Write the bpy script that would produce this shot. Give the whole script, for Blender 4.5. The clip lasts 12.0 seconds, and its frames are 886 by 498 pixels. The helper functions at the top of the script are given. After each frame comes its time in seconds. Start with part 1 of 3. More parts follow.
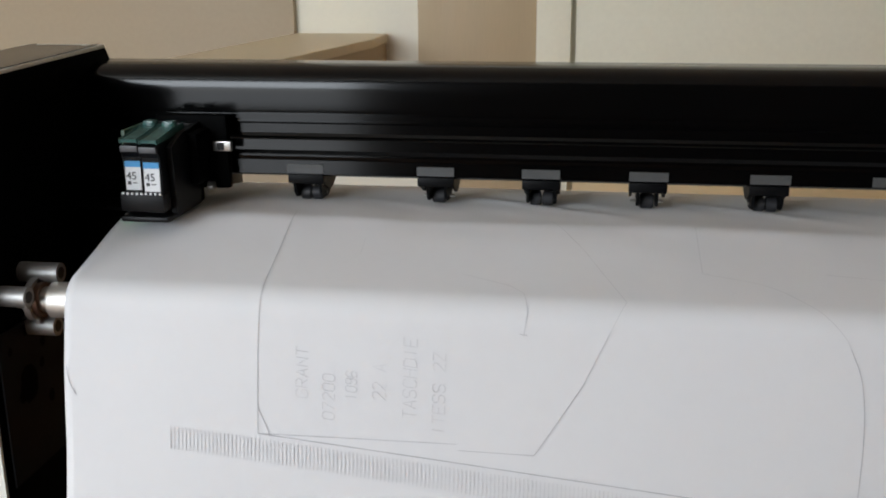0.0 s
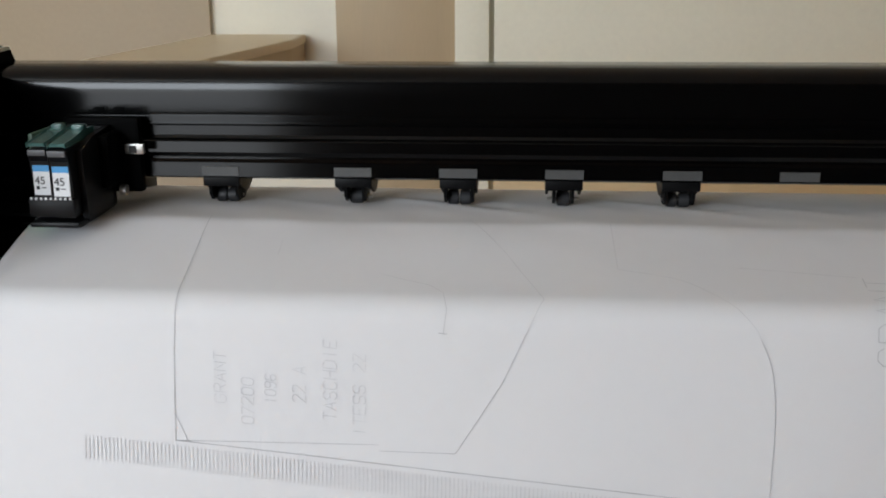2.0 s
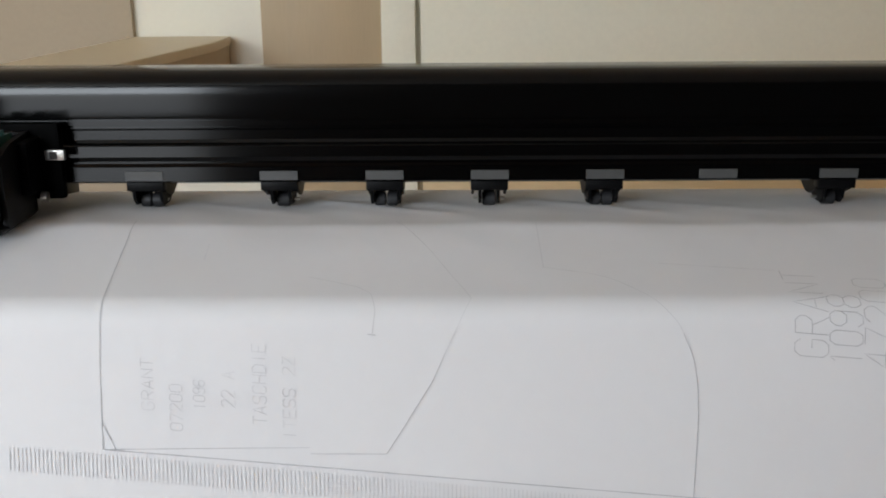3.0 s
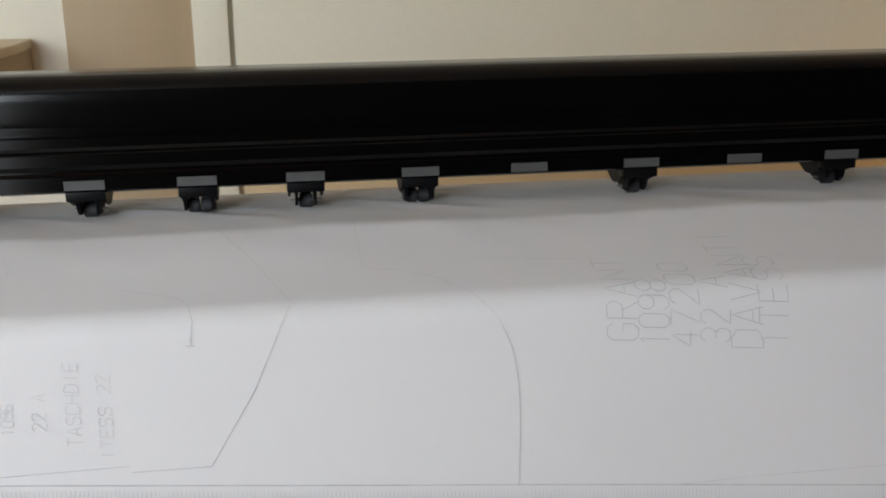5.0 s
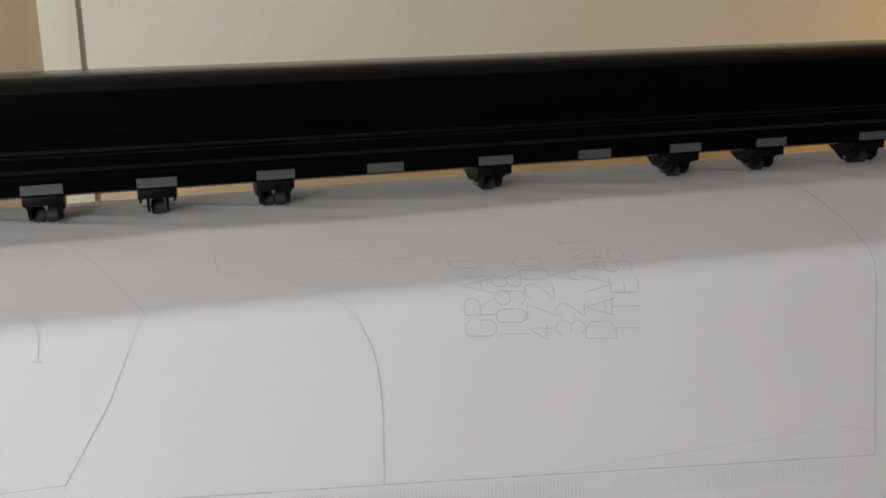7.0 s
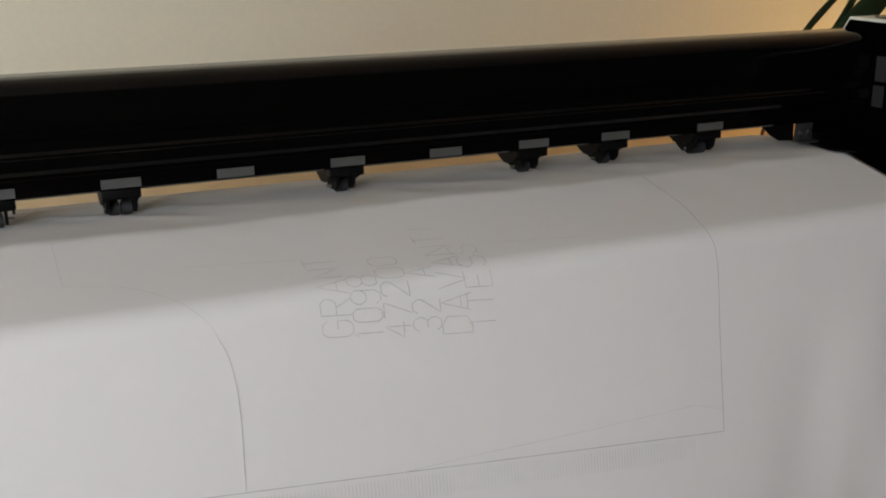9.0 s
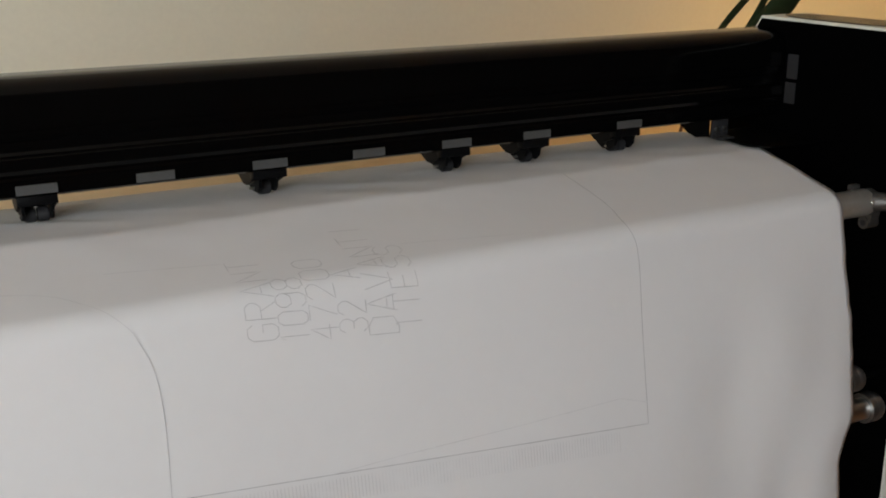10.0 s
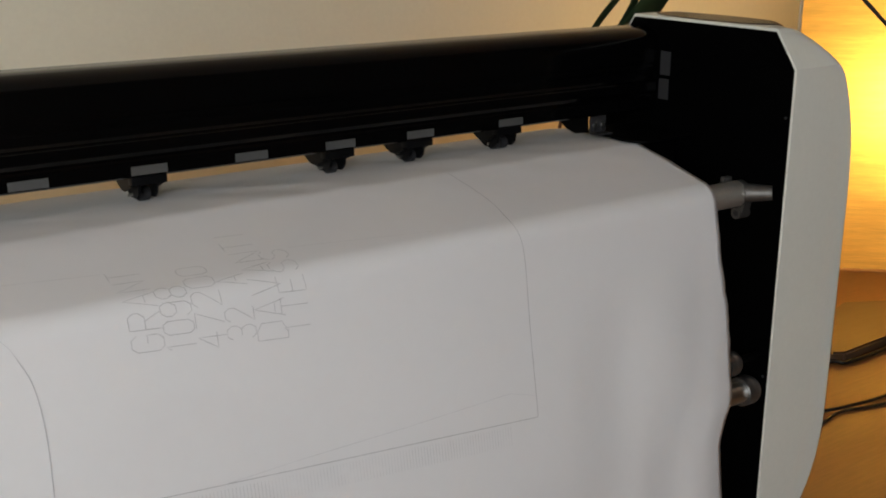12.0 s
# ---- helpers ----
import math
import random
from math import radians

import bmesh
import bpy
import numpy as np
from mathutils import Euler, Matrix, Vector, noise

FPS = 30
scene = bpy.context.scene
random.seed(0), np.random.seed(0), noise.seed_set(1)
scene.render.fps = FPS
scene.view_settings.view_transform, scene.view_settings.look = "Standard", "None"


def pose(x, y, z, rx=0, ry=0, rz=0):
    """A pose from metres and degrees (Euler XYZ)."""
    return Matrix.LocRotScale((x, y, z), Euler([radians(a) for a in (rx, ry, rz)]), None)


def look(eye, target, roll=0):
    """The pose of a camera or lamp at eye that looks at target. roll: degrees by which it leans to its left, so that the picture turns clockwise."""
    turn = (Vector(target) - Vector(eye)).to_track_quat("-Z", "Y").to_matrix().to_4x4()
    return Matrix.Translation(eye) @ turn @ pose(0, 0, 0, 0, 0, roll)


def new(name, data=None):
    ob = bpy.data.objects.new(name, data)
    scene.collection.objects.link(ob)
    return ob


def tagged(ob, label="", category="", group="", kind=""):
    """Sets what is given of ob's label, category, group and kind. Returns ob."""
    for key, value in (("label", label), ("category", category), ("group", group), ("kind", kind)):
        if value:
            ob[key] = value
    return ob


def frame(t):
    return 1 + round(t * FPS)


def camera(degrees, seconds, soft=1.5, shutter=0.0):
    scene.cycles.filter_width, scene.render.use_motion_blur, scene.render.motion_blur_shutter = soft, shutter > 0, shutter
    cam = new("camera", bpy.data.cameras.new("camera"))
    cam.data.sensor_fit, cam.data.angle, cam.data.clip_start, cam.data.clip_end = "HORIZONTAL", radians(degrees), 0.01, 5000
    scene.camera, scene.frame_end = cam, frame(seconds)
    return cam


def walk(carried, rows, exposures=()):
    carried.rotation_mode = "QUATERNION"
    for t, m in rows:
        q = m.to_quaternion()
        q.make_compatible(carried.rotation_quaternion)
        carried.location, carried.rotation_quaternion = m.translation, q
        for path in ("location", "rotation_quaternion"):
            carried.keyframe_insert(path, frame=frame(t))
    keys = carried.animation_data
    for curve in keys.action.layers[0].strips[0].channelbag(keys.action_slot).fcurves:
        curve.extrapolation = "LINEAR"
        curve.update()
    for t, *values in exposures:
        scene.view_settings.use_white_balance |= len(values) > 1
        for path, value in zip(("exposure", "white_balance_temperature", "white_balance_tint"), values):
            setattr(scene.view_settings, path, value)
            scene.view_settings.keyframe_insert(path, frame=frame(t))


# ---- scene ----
# ---- camera and walk ----
cam = camera(45.66, 12.0, soft=1.9)
PATH = [  # seconds, x, y, z, yaw, pitch, roll
    (0.0, 0.0000, -1.1499, 1.2442, 8.80, -16.30, 0.47),
    (0.5, 0.0007, -1.1507, 1.2448, 8.48, -16.31, 0.47),
    (1.0, 0.0022, -1.1501, 1.2448, 7.35, -16.32, 0.50),
    (1.5, 0.0049, -1.1516, 1.2441, 6.20, -16.30, 0.49),
    (2.0, 0.0066, -1.1494, 1.2432, 4.57, -16.29, 0.34),
    (2.5, 0.0104, -1.1507, 1.2441, 2.84, -16.31, 0.45),
    (3.0, 0.0120, -1.1553, 1.2461, 0.71, -16.33, 0.42),
    (3.5, 0.0169, -1.1541, 1.2456, -1.79, -16.36, 0.46),
    (5.5, 0.0296, -1.1542, 1.2527, -10.82, -16.71, 0.39),
    (6.0, 0.0373, -1.1587, 1.2549, -12.41, -16.80, 0.32),
    (6.5, 0.0359, -1.1575, 1.2557, -14.25, -16.86, 0.30),
    (8.5, 0.0378, -1.1598, 1.2480, -22.02, -16.51, 0.32),
    (9.0, 0.0480, -1.1660, 1.2469, -23.84, -16.47, 0.58),
    (9.5, 0.0454, -1.1642, 1.2449, -26.13, -16.42, 0.52),
    (10.0, 0.0497, -1.1692, 1.2487, -27.94, -16.55, 0.53),
    (10.5, 0.0492, -1.1684, 1.2476, -30.12, -16.51, 0.50),
    (11.0, 0.0473, -1.1671, 1.2506, -32.22, -16.66, 0.34),
    (11.5, 0.0472, -1.1669, 1.2486, -34.11, -16.59, 0.31),
    (12.0, 0.0474, -1.1661, 1.2532, -34.46, -16.78, 0.36),
]
walk(cam, [(t, pose(x, y, z, 90 + p, r, w)) for t, x, y, z, w, p, r in PATH],
     exposures=[(0.0, 0.12, 6550, 10), (3.5, 0.16, 6550, 10), (6.5, 0.13, 6650, 10), (9.5, 0.08, 6850, 10), (12.0, 0.06, 6850, 10)])

# ---- world and lights ----
world = bpy.data.worlds.new("sky")
scene.world = world
world.use_nodes = True
sky = world.node_tree.nodes.new("ShaderNodeTexSky")
sky.sky_type, sky.sun_disc = "NISHITA", False
sky.sun_elevation, sky.sun_rotation = radians(35), radians(150)
world.node_tree.links.new(sky.outputs[0], world.node_tree.nodes["Background"].inputs[0])
world.node_tree.nodes["Background"].inputs[1].default_value = 0.08


def area_lamp(name, size, size_y, watts, colour, m):
    data = bpy.data.lights.new(name, "AREA")
    data.shape, data.size, data.size_y, data.energy, data.color = "RECTANGLE", size, size_y, watts, colour
    ob = new(name, data)
    ob.matrix_world = m
    return ob


def point_lamp(name, watts, radius, colour, place):
    data = bpy.data.lights.new(name, "POINT")
    data.energy, data.shadow_soft_size, data.color = watts, radius, colour
    ob = new(name, data)
    ob.location = place
    return ob


# daylight through the window behind the camera: bright sky above, dimmer ground below; and the bulb behind the straw screen
area_lamp("window_sky", 3.0, 0.80, 104, (0.85, 0.925, 1.0), look((-2.60, -3.26, 1.92), (-2.4, 0.0, 1.75)))
area_lamp("window_ground", 3.0, 1.18, 38, (0.86, 0.925, 1.0), look((-2.60, -3.26, 0.92), (-2.4, 0.0, 0.82)))
point_lamp("screen_bulb", 20, 0.05, (1.0, 0.64, 0.25), (3.76, 1.19, 0.66))

# ---- materials ----


def material(name, colour, rough=0.5, metal=0.0, vary=0.08, grain=40.0, blotch=4.0, bump=0.0, stretch=(1, 1, 1),
             coat=0.0, spec=0.5, dirt=0.0):
    """A painted or natural surface: fine grain and broad blotches vary colour and gloss; optional relief."""
    mat = bpy.data.materials.new(name)
    mat.use_nodes = True
    nt = mat.node_tree
    n, link = nt.nodes, nt.links.new
    bsdf = n["Principled BSDF"]
    bsdf.inputs["Metallic"].default_value = metal
    bsdf.inputs["Coat Weight"].default_value = coat
    bsdf.inputs["Coat Roughness"].default_value = 0.08
    bsdf.inputs["Specular IOR Level"].default_value = spec
    co = n.new("ShaderNodeTexCoord")
    mp = n.new("ShaderNodeMapping")
    mp.inputs["Scale"].default_value = stretch
    link(co.outputs["Object"], mp.inputs["Vector"])
    fine, broad = n.new("ShaderNodeTexNoise"), n.new("ShaderNodeTexNoise")
    fine.inputs["Scale"].default_value, broad.inputs["Scale"].default_value = grain, blotch
    fine.inputs["Detail"].default_value, broad.inputs["Detail"].default_value = 6, 4
    for tex in (fine, broad):
        link(mp.outputs[0], tex.inputs["Vector"])
    mean = n.new("ShaderNodeMath")
    mean.operation = "ADD"
    link(fine.outputs[0], mean.inputs[0])
    link(broad.outputs[0], mean.inputs[1])
    ramp = n.new("ShaderNodeMapRange")
    ramp.inputs[1].default_value, ramp.inputs[2].default_value = 0.6, 1.4
    ramp.inputs[3].default_value, ramp.inputs[4].default_value = 1 - vary, 1 + vary
    link(mean.outputs[0], ramp.inputs[0])
    mul = n.new("ShaderNodeVectorMath")
    mul.operation = "SCALE"
    mul.inputs[0].default_value = colour
    link(ramp.outputs[0], mul.inputs["Scale"])
    out = mul.outputs[0]
    if dirt:
        spots = n.new("ShaderNodeTexNoise")
        spots.inputs["Scale"].default_value, spots.inputs["Detail"].default_value = 13, 8
        link(mp.outputs[0], spots.inputs["Vector"])
        cut = n.new("ShaderNodeMapRange")
        cut.inputs[1].default_value, cut.inputs[2].default_value = 0.58, 0.72
        cut.inputs[4].default_value = dirt
        link(spots.outputs[0], cut.inputs[0])
        mix = n.new("ShaderNodeMix")
        mix.data_type = "RGBA"
        link(cut.outputs[0], mix.inputs[0])
        link(out, mix.inputs[6])
        mix.inputs[7].default_value = (0.001, 0.001, 0.0012, 1)
        out = mix.outputs[2]
    link(out, bsdf.inputs["Base Color"])
    rr = n.new("ShaderNodeMapRange")
    rr.inputs[1].default_value, rr.inputs[2].default_value = 0.3, 0.7
    rr.inputs[3].default_value, rr.inputs[4].default_value = max(0.02, rough * 0.85), min(1, rough * 1.15)
    link(broad.outputs[0], rr.inputs[0])
    link(rr.outputs[0], bsdf.inputs["Roughness"])
    if bump:
        bp = n.new("ShaderNodeBump")
        bp.inputs["Strength"].default_value, bp.inputs["Distance"].default_value = 0.6, bump
        link(fine.outputs[0], bp.inputs["Height"])
        link(bp.outputs[0], bsdf.inputs["Normal"])
    return mat


def glow(name, colour, strength):
    mat = bpy.data.materials.new(name)
    mat.use_nodes = True
    bsdf = mat.node_tree.nodes["Principled BSDF"]
    bsdf.inputs["Base Color"].default_value = (*colour, 1)
    bsdf.inputs["Emission Color"].default_value = (*colour, 1)
    bsdf.inputs["Emission Strength"].default_value = strength
    return mat


def translucent(name, colour, streak, through_part):
    """A thin straw-paper sheet that lets light through, streaked along its width."""
    mat = material(name, colour, 0.8, 0, 0.24, 30, 3, 0.0005, streak)
    nt = mat.node_tree
    bsdf, out = nt.nodes["Principled BSDF"], nt.nodes["Material Output"]
    tr, mix = nt.nodes.new("ShaderNodeBsdfTranslucent"), nt.nodes.new("ShaderNodeMixShader")
    nt.links.new(bsdf.inputs["Base Color"].links[0].from_socket, tr.inputs[0])
    mix.inputs[0].default_value = through_part
    nt.links.new(bsdf.outputs[0], mix.inputs[1])
    nt.links.new(tr.outputs[0], mix.inputs[2])
    nt.links.new(mix.outputs[0], out.inputs[0])
    return mat


M_PAPER = material("plotter paper", (0.70, 0.70, 0.715), 0.75, 0, 0.012, 60, 5, 0.0)
M_INK = material("grey pen ink", (0.45, 0.45, 0.47), 0.8, 0, 0.25, 60, 25)
M_INK_FAINT = material("faint grey ink", (0.585, 0.585, 0.605), 0.8, 0, 0.2, 60, 25)
M_INK_HATCH = material("pale grey ink", (0.62, 0.62, 0.635), 0.8, 0, 0.15, 60, 25)
M_BEAM = material("black glossy aluminium", (0.0012, 0.0012, 0.0013), 0.13, 0.0, 0.1, 90, 3, 0.0, (0.15, 1, 1), spec=0.25)
M_BLACK = material("black powder coat", (0.001, 0.001, 0.0011), 0.55, 0, 0.15, 300, 6, 0.0, spec=0.04)
M_PLATE = material("black side plate", (0.0008, 0.0008, 0.0009), 0.6, 0, 0.2, 200, 6, 0.0, spec=0.01)
M_STAINED = material("dark grey ink-stained steel", (0.0065, 0.0068, 0.008), 0.6, 0, 0.2, 200, 6, 0.0, dirt=0.9, spec=0.05)
M_KNOB = material("satin grey steel", (0.20, 0.20, 0.205), 0.34, 0.9, 0.1, 150, 12)
M_DARK_CAST = material("dark cast metal", (0.11, 0.105, 0.10), 0.5, 0.75, 0.15, 150, 12)
M_COPPER = material("dull copper ring", (0.16, 0.09, 0.065), 0.4, 0.8, 0.15, 150, 12)
M_PLASTIC = material("black plastic", (0.004, 0.004, 0.0046), 0.4, 0, 0.12, 250, 12, 0.0, spec=0.2)
M_BRACKET = material("matt black bracket plastic", (0.0022, 0.0022, 0.0026), 0.45, 0, 0.15, 250, 12, 0.0, spec=0.12)
M_RUBBER = material("dark grey rubber", (0.016, 0.016, 0.018), 0.6, 0, 0.15, 200, 20)
M_TAPE = material("grey tape", (0.060, 0.060, 0.059), 0.5, 0, 0.1, 120, 15)
M_STEEL = material("brushed steel", (0.62, 0.61, 0.58), 0.32, 1.0, 0.1, 200, 10, 0.0, (1, 8, 8))
M_ALU = material("dull aluminium tube", (0.70, 0.68, 0.64), 0.42, 0.85, 0.08, 150, 8)
M_CAST = material("dull cast metal", (0.36, 0.355, 0.345), 0.5, 0.8, 0.12, 150, 12)
M_WHITE = material("white gloss housing", (0.71, 0.72, 0.665), 0.42, 0, 0.03, 120, 3, spec=0.4)
M_PANEL = material("dark control panel", (0.030, 0.024, 0.020), 0.22, 0, 0.1, 90, 8, spec=0.2)
M_PANEL_SMOKED = material("smoked glossy panel", (0.040, 0.028, 0.020), 0.24, 0, 0.3, 60, 9, spec=0.16)
M_TAB = material("grey plastic tab", (0.07, 0.07, 0.075), 0.4, 0, 0.1, 200, 20)
M_WALL = material("cream wall paint", (0.90, 0.88, 0.74), 0.7, 0, 0.03, 60, 1.5, 0.0006)
M_WALL_WHITE = material("white wall paint", (0.88, 0.85, 0.74), 0.7, 0, 0.02, 60, 1.5, 0.0006)
M_ROOM = material("dim brown wall paint", (0.11, 0.09, 0.072), 0.8, 0, 0.04, 60, 1.5, 0.0006)
# colour of the unseen east wall, picked to bounce warm bulb light onto the paper
M_ROOM_EAST = material("brown for warm bounce light", (0.30, 0.22, 0.14), 0.8, 0, 0.04, 60, 1.5, 0.0006)
M_BEIGE = material("beige wall paint", (0.43, 0.355, 0.255), 0.7, 0, 0.04, 60, 1.5, 0.0006)
M_DOOR = material("tan veneer", (0.49, 0.38, 0.24), 0.5, 0, 0.04, 25, 2, 0.0002, (8, 8, 0.6))
M_DADO = material("honey wood panel", (0.80, 0.64, 0.40), 0.5, 0, 0.08, 25, 2, 0.0003, (0.6, 8, 8))
M_SHELF = material("pale laminate", (0.76, 0.65, 0.47), 0.5, 0, 0.04, 40, 2)
M_FLOOR = material("brown wood floor", (0.29, 0.14, 0.055), 0.42, 0, 0.18, 22, 1.6, 0.0004, (0.5, 5, 5))
M_MAT = material("dark brown board", (0.10, 0.06, 0.034), 0.35, 0, 0.15, 25, 2, 0.0003, (1, 6, 6))
M_CEIL = material("white ceiling paint", (0.80, 0.79, 0.75), 0.8, 0, 0.02, 50, 1.2)
M_CABLE = material("black cable", (0.010, 0.009, 0.008), 0.5, 0, 0.1)
M_LEAF = material("dark green leaf", (0.018, 0.040, 0.016), 0.4, 0, 0.25, 60, 8)
M_POT = material("brown clay pot", (0.22, 0.11, 0.06), 0.8, 0, 0.15, 60, 8)
M_SOIL = material("potting soil", (0.03, 0.02, 0.014), 0.95, 0, 0.3, 200, 20, 0.003)
M_STRAW = translucent("straw paper", (0.86, 0.60, 0.20), (0.5, 0.5, 14), 0.78)
M_LABEL = material("white label paper", (0.74, 0.75, 0.76), 0.5, 0, 0.02)
M_BLUE = material("blue label print", (0.05, 0.30, 0.62), 0.5, 0, 0.05)
M_PRINT = material("black label print", (0.02, 0.02, 0.02), 0.5, 0, 0.05)
M_GREEN = material("teal plastic cap", (0.045, 0.125, 0.115), 0.25, 0, 0.12, 120, 20, coat=0.2)
M_LED = glow("green diode", (0.02, 1.0, 0.25), 3.0)
M_BOARD = material("green circuit board", (0.05, 0.11, 0.07), 0.4, 0, 0.3, 300, 60)

# ---- mesh helpers ----


def mesh_of(name, bm, mat, smooth=None):
    bmesh.ops.recalc_face_normals(bm, faces=bm.faces)
    me = bpy.data.meshes.new(name)
    bm.to_mesh(me)
    bm.free()
    me.materials.append(mat)
    if smooth is not None:
        for poly in me.polygons:
            poly.use_smooth = True
        me.set_sharp_from_angle(angle=radians(smooth))
    return me


def part(name, bm, mat, parent=None, label="", smooth=30):
    """Links a bmesh as one mesh object, under a thing or a part."""
    ob = new(name, mesh_of(name, bm, mat, smooth))
    if parent:
        ob.parent = parent
    if label:
        ob["label"] = label
    return ob


def empty(name, place=(0, 0, 0)):
    ob = new(name)
    ob.empty_display_size = 0.1
    ob.location = place
    return ob


def box(bm, x0, x1, y0, y1, z0, z1, bevel=0.0, seg=2):
    made = bmesh.ops.create_cube(bm, size=1)["verts"]
    for v in made:
        v.co = Vector(((x0 + x1) / 2 + v.co.x * (x1 - x0), (y0 + y1) / 2 + v.co.y * (y1 - y0),
                       (z0 + z1) / 2 + v.co.z * (z1 - z0)))
    if bevel:
        edges = {e for v in made for e in v.link_edges}
        bmesh.ops.bevel(bm, geom=list(edges), offset=bevel, segments=seg, affect="EDGES", profile=0.6)
    return bm


def boxed(*a, **k):
    return box(bmesh.new(), *a, **k)


def rod(bm, a, b, r, r2=None, n=24):
    """A solid round bar from a to b."""
    a, b = Vector(a), Vector(b)
    m = Matrix.Translation((a + b) / 2) @ (b - a).to_track_quat("Z", "Y").to_matrix().to_4x4()
    bmesh.ops.create_cone(bm, cap_ends=True, segments=n, radius1=r, radius2=r if r2 is None else r2,
                          depth=(b - a).length, matrix=m)
    return bm


def prism(bm, outline, axis, a, b):
    """A closed outline (two coordinates) pushed along an axis from a to b."""
    put = {"x": lambda p, h: (h, p[0], p[1]), "y": lambda p, h: (p[0], h, p[1]), "z": lambda p, h: (p[0], p[1], h)}[axis]
    low, high = [bm.verts.new(put(p, a)) for p in outline], [bm.verts.new(put(p, b)) for p in outline]
    k = len(outline)
    bm.faces.new(low)
    bm.faces.new(high[::-1])
    for i in range(k):
        bm.faces.new((low[i], low[(i + 1) % k], high[(i + 1) % k], high[i]))
    return bm


def tube(bm, pts, r, n=8):
    """A round cord along points."""
    pts = [Vector(p) for p in pts]
    rings = []
    for i, p in enumerate(pts):
        d = (pts[min(i + 1, len(pts) - 1)] - pts[max(i - 1, 0)]).normalized()
        u = d.cross(Vector((0.13, 0.2, 0.97))).normalized()
        w = d.cross(u)
        rings.append([bm.verts.new(p + r * (math.cos(2 * math.pi * k / n) * u + math.sin(2 * math.pi * k / n) * w)) for k in range(n)])
    for a, b in zip(rings, rings[1:]):
        for k in range(n):
            bm.faces.new((a[k], a[(k + 1) % n], b[(k + 1) % n], b[k]))
    bm.faces.new(rings[0])
    bm.faces.new(rings[-1][::-1])
    return bm


def smooth_curve(pts, n):
    """A Catmull-Rom run of n points through pts."""
    pts = [Vector(p) for p in pts]
    ext = [2 * pts[0] - pts[1]] + pts + [2 * pts[-1] - pts[-2]]
    out = []
    for i in range(n):
        f = i / (n - 1) * (len(pts) - 1)
        k = min(int(f), len(pts) - 2)
        t = f - k
        a, b, c, d = ext[k:k + 4]
        out.append(0.5 * (2 * b + (c - a) * t + (2 * a - 5 * b + 4 * c - d) * t * t + (3 * b - 3 * c + d - a) * t ** 3))
    return out


def step(a, b, v):
    t = min(1, max(0, (v - a) / (b - a)))
    return t * t * (3 - 2 * t)


def structure(name, bm, mat, label, smooth=30):
    return tagged(part(name, bm, mat, None, "", smooth), label, name.split("_")[0], kind="structure")


# ---- the room ----
X0, X1, Y0, Y1, TOP = -4.4, 5.4, -3.3, 2.4, 2.6
structure("floor", boxed(X0 - .1, X1 + .1, Y0 - .1, Y1 + .1, -0.1, 0.0), M_FLOOR, "warm brown wooden floor lit by a lamp")
structure("ceiling", boxed(X0 - .1, X1 + .1, Y0 - .1, Y1 + .1, TOP, TOP + 0.1), M_CEIL, "plain white painted ceiling")
structure("wall_north", boxed(X0 - .1, X1 + .1, Y1 + 0.03, Y1 + 0.15, 0, TOP), M_WALL_WHITE, "white painted back wall of the room")
# unseen wall, added as a warm reflector for the bulb's light
structure("wall_east", boxed(X1, X1 + .1, Y0, Y1, 0, TOP), M_ROOM_EAST, "unseen side wall, brown to bounce warm light")
structure("wall_west", boxed(X0 - .1, X0, Y0, Y1, 0, TOP), M_WALL, "cream painted side wall")
structure("wall_beige", boxed(X0, -1.068, Y1, Y1 + 0.03, 0, TOP), M_BEIGE, "beige painted stretch of the back wall")
bm = bmesh.new()  # the wall with the window, in four pieces round its opening
WX0, WX1, WZ0, WZ1 = -4.15, -1.05, 0.30, 2.33
for a in ((X0, WX0, 0, TOP), (WX1, X1, 0, TOP), (WX0, WX1, 0, WZ0), (WX0, WX1, WZ1, TOP)):
    box(bm, a[0], a[1], Y0 - .15, Y0, a[2], a[3])
structure("wall_south", bm, M_ROOM, "dim brown painted wall with a wide window")
bm = bmesh.new()
for a in ((WX0, WX0 + .05, WZ0, WZ1), (WX1 - .05, WX1, WZ0, WZ1), (WX0 + .05, WX1 - .05, WZ0, WZ0 + .05), (WX0 + .05, WX1 - .05, WZ1 - .05, WZ1)):
    box(bm, a[0], a[1], Y0 - .12, Y0 - .06, a[2], a[3])
structure("window_1", bm, M_WALL_WHITE, "white frame of the wide window")
# the back wall's parts, west to east: bare wall, tan door leaf, frame strip, pale door panel over a honey-coloured base
structure("door_1", boxed(-0.638, -0.238, Y1 + 0.004, Y1 + 0.03, 0, 2.1, 0.002), M_DOOR, "tan veneered door leaf in the back wall")
structure("trim", boxed(-0.238, -0.125, Y1 - 0.02, Y1 + 0.03, 0, 2.2, 0.003), M_WALL, "cream painted door frame strip")
structure("wall_panel", boxed(-0.108, X1, Y1 - 0.012, Y1 + 0.03, 0.62, 2.4, 0.003), M_WALL, "large pale cream wall panel with dark joint")
structure("wainscot", boxed(-0.108, X1, Y1 - 0.004, Y1 + 0.03, 0, 0.62), M_DADO, "honey-coloured wooden lower wall panel")

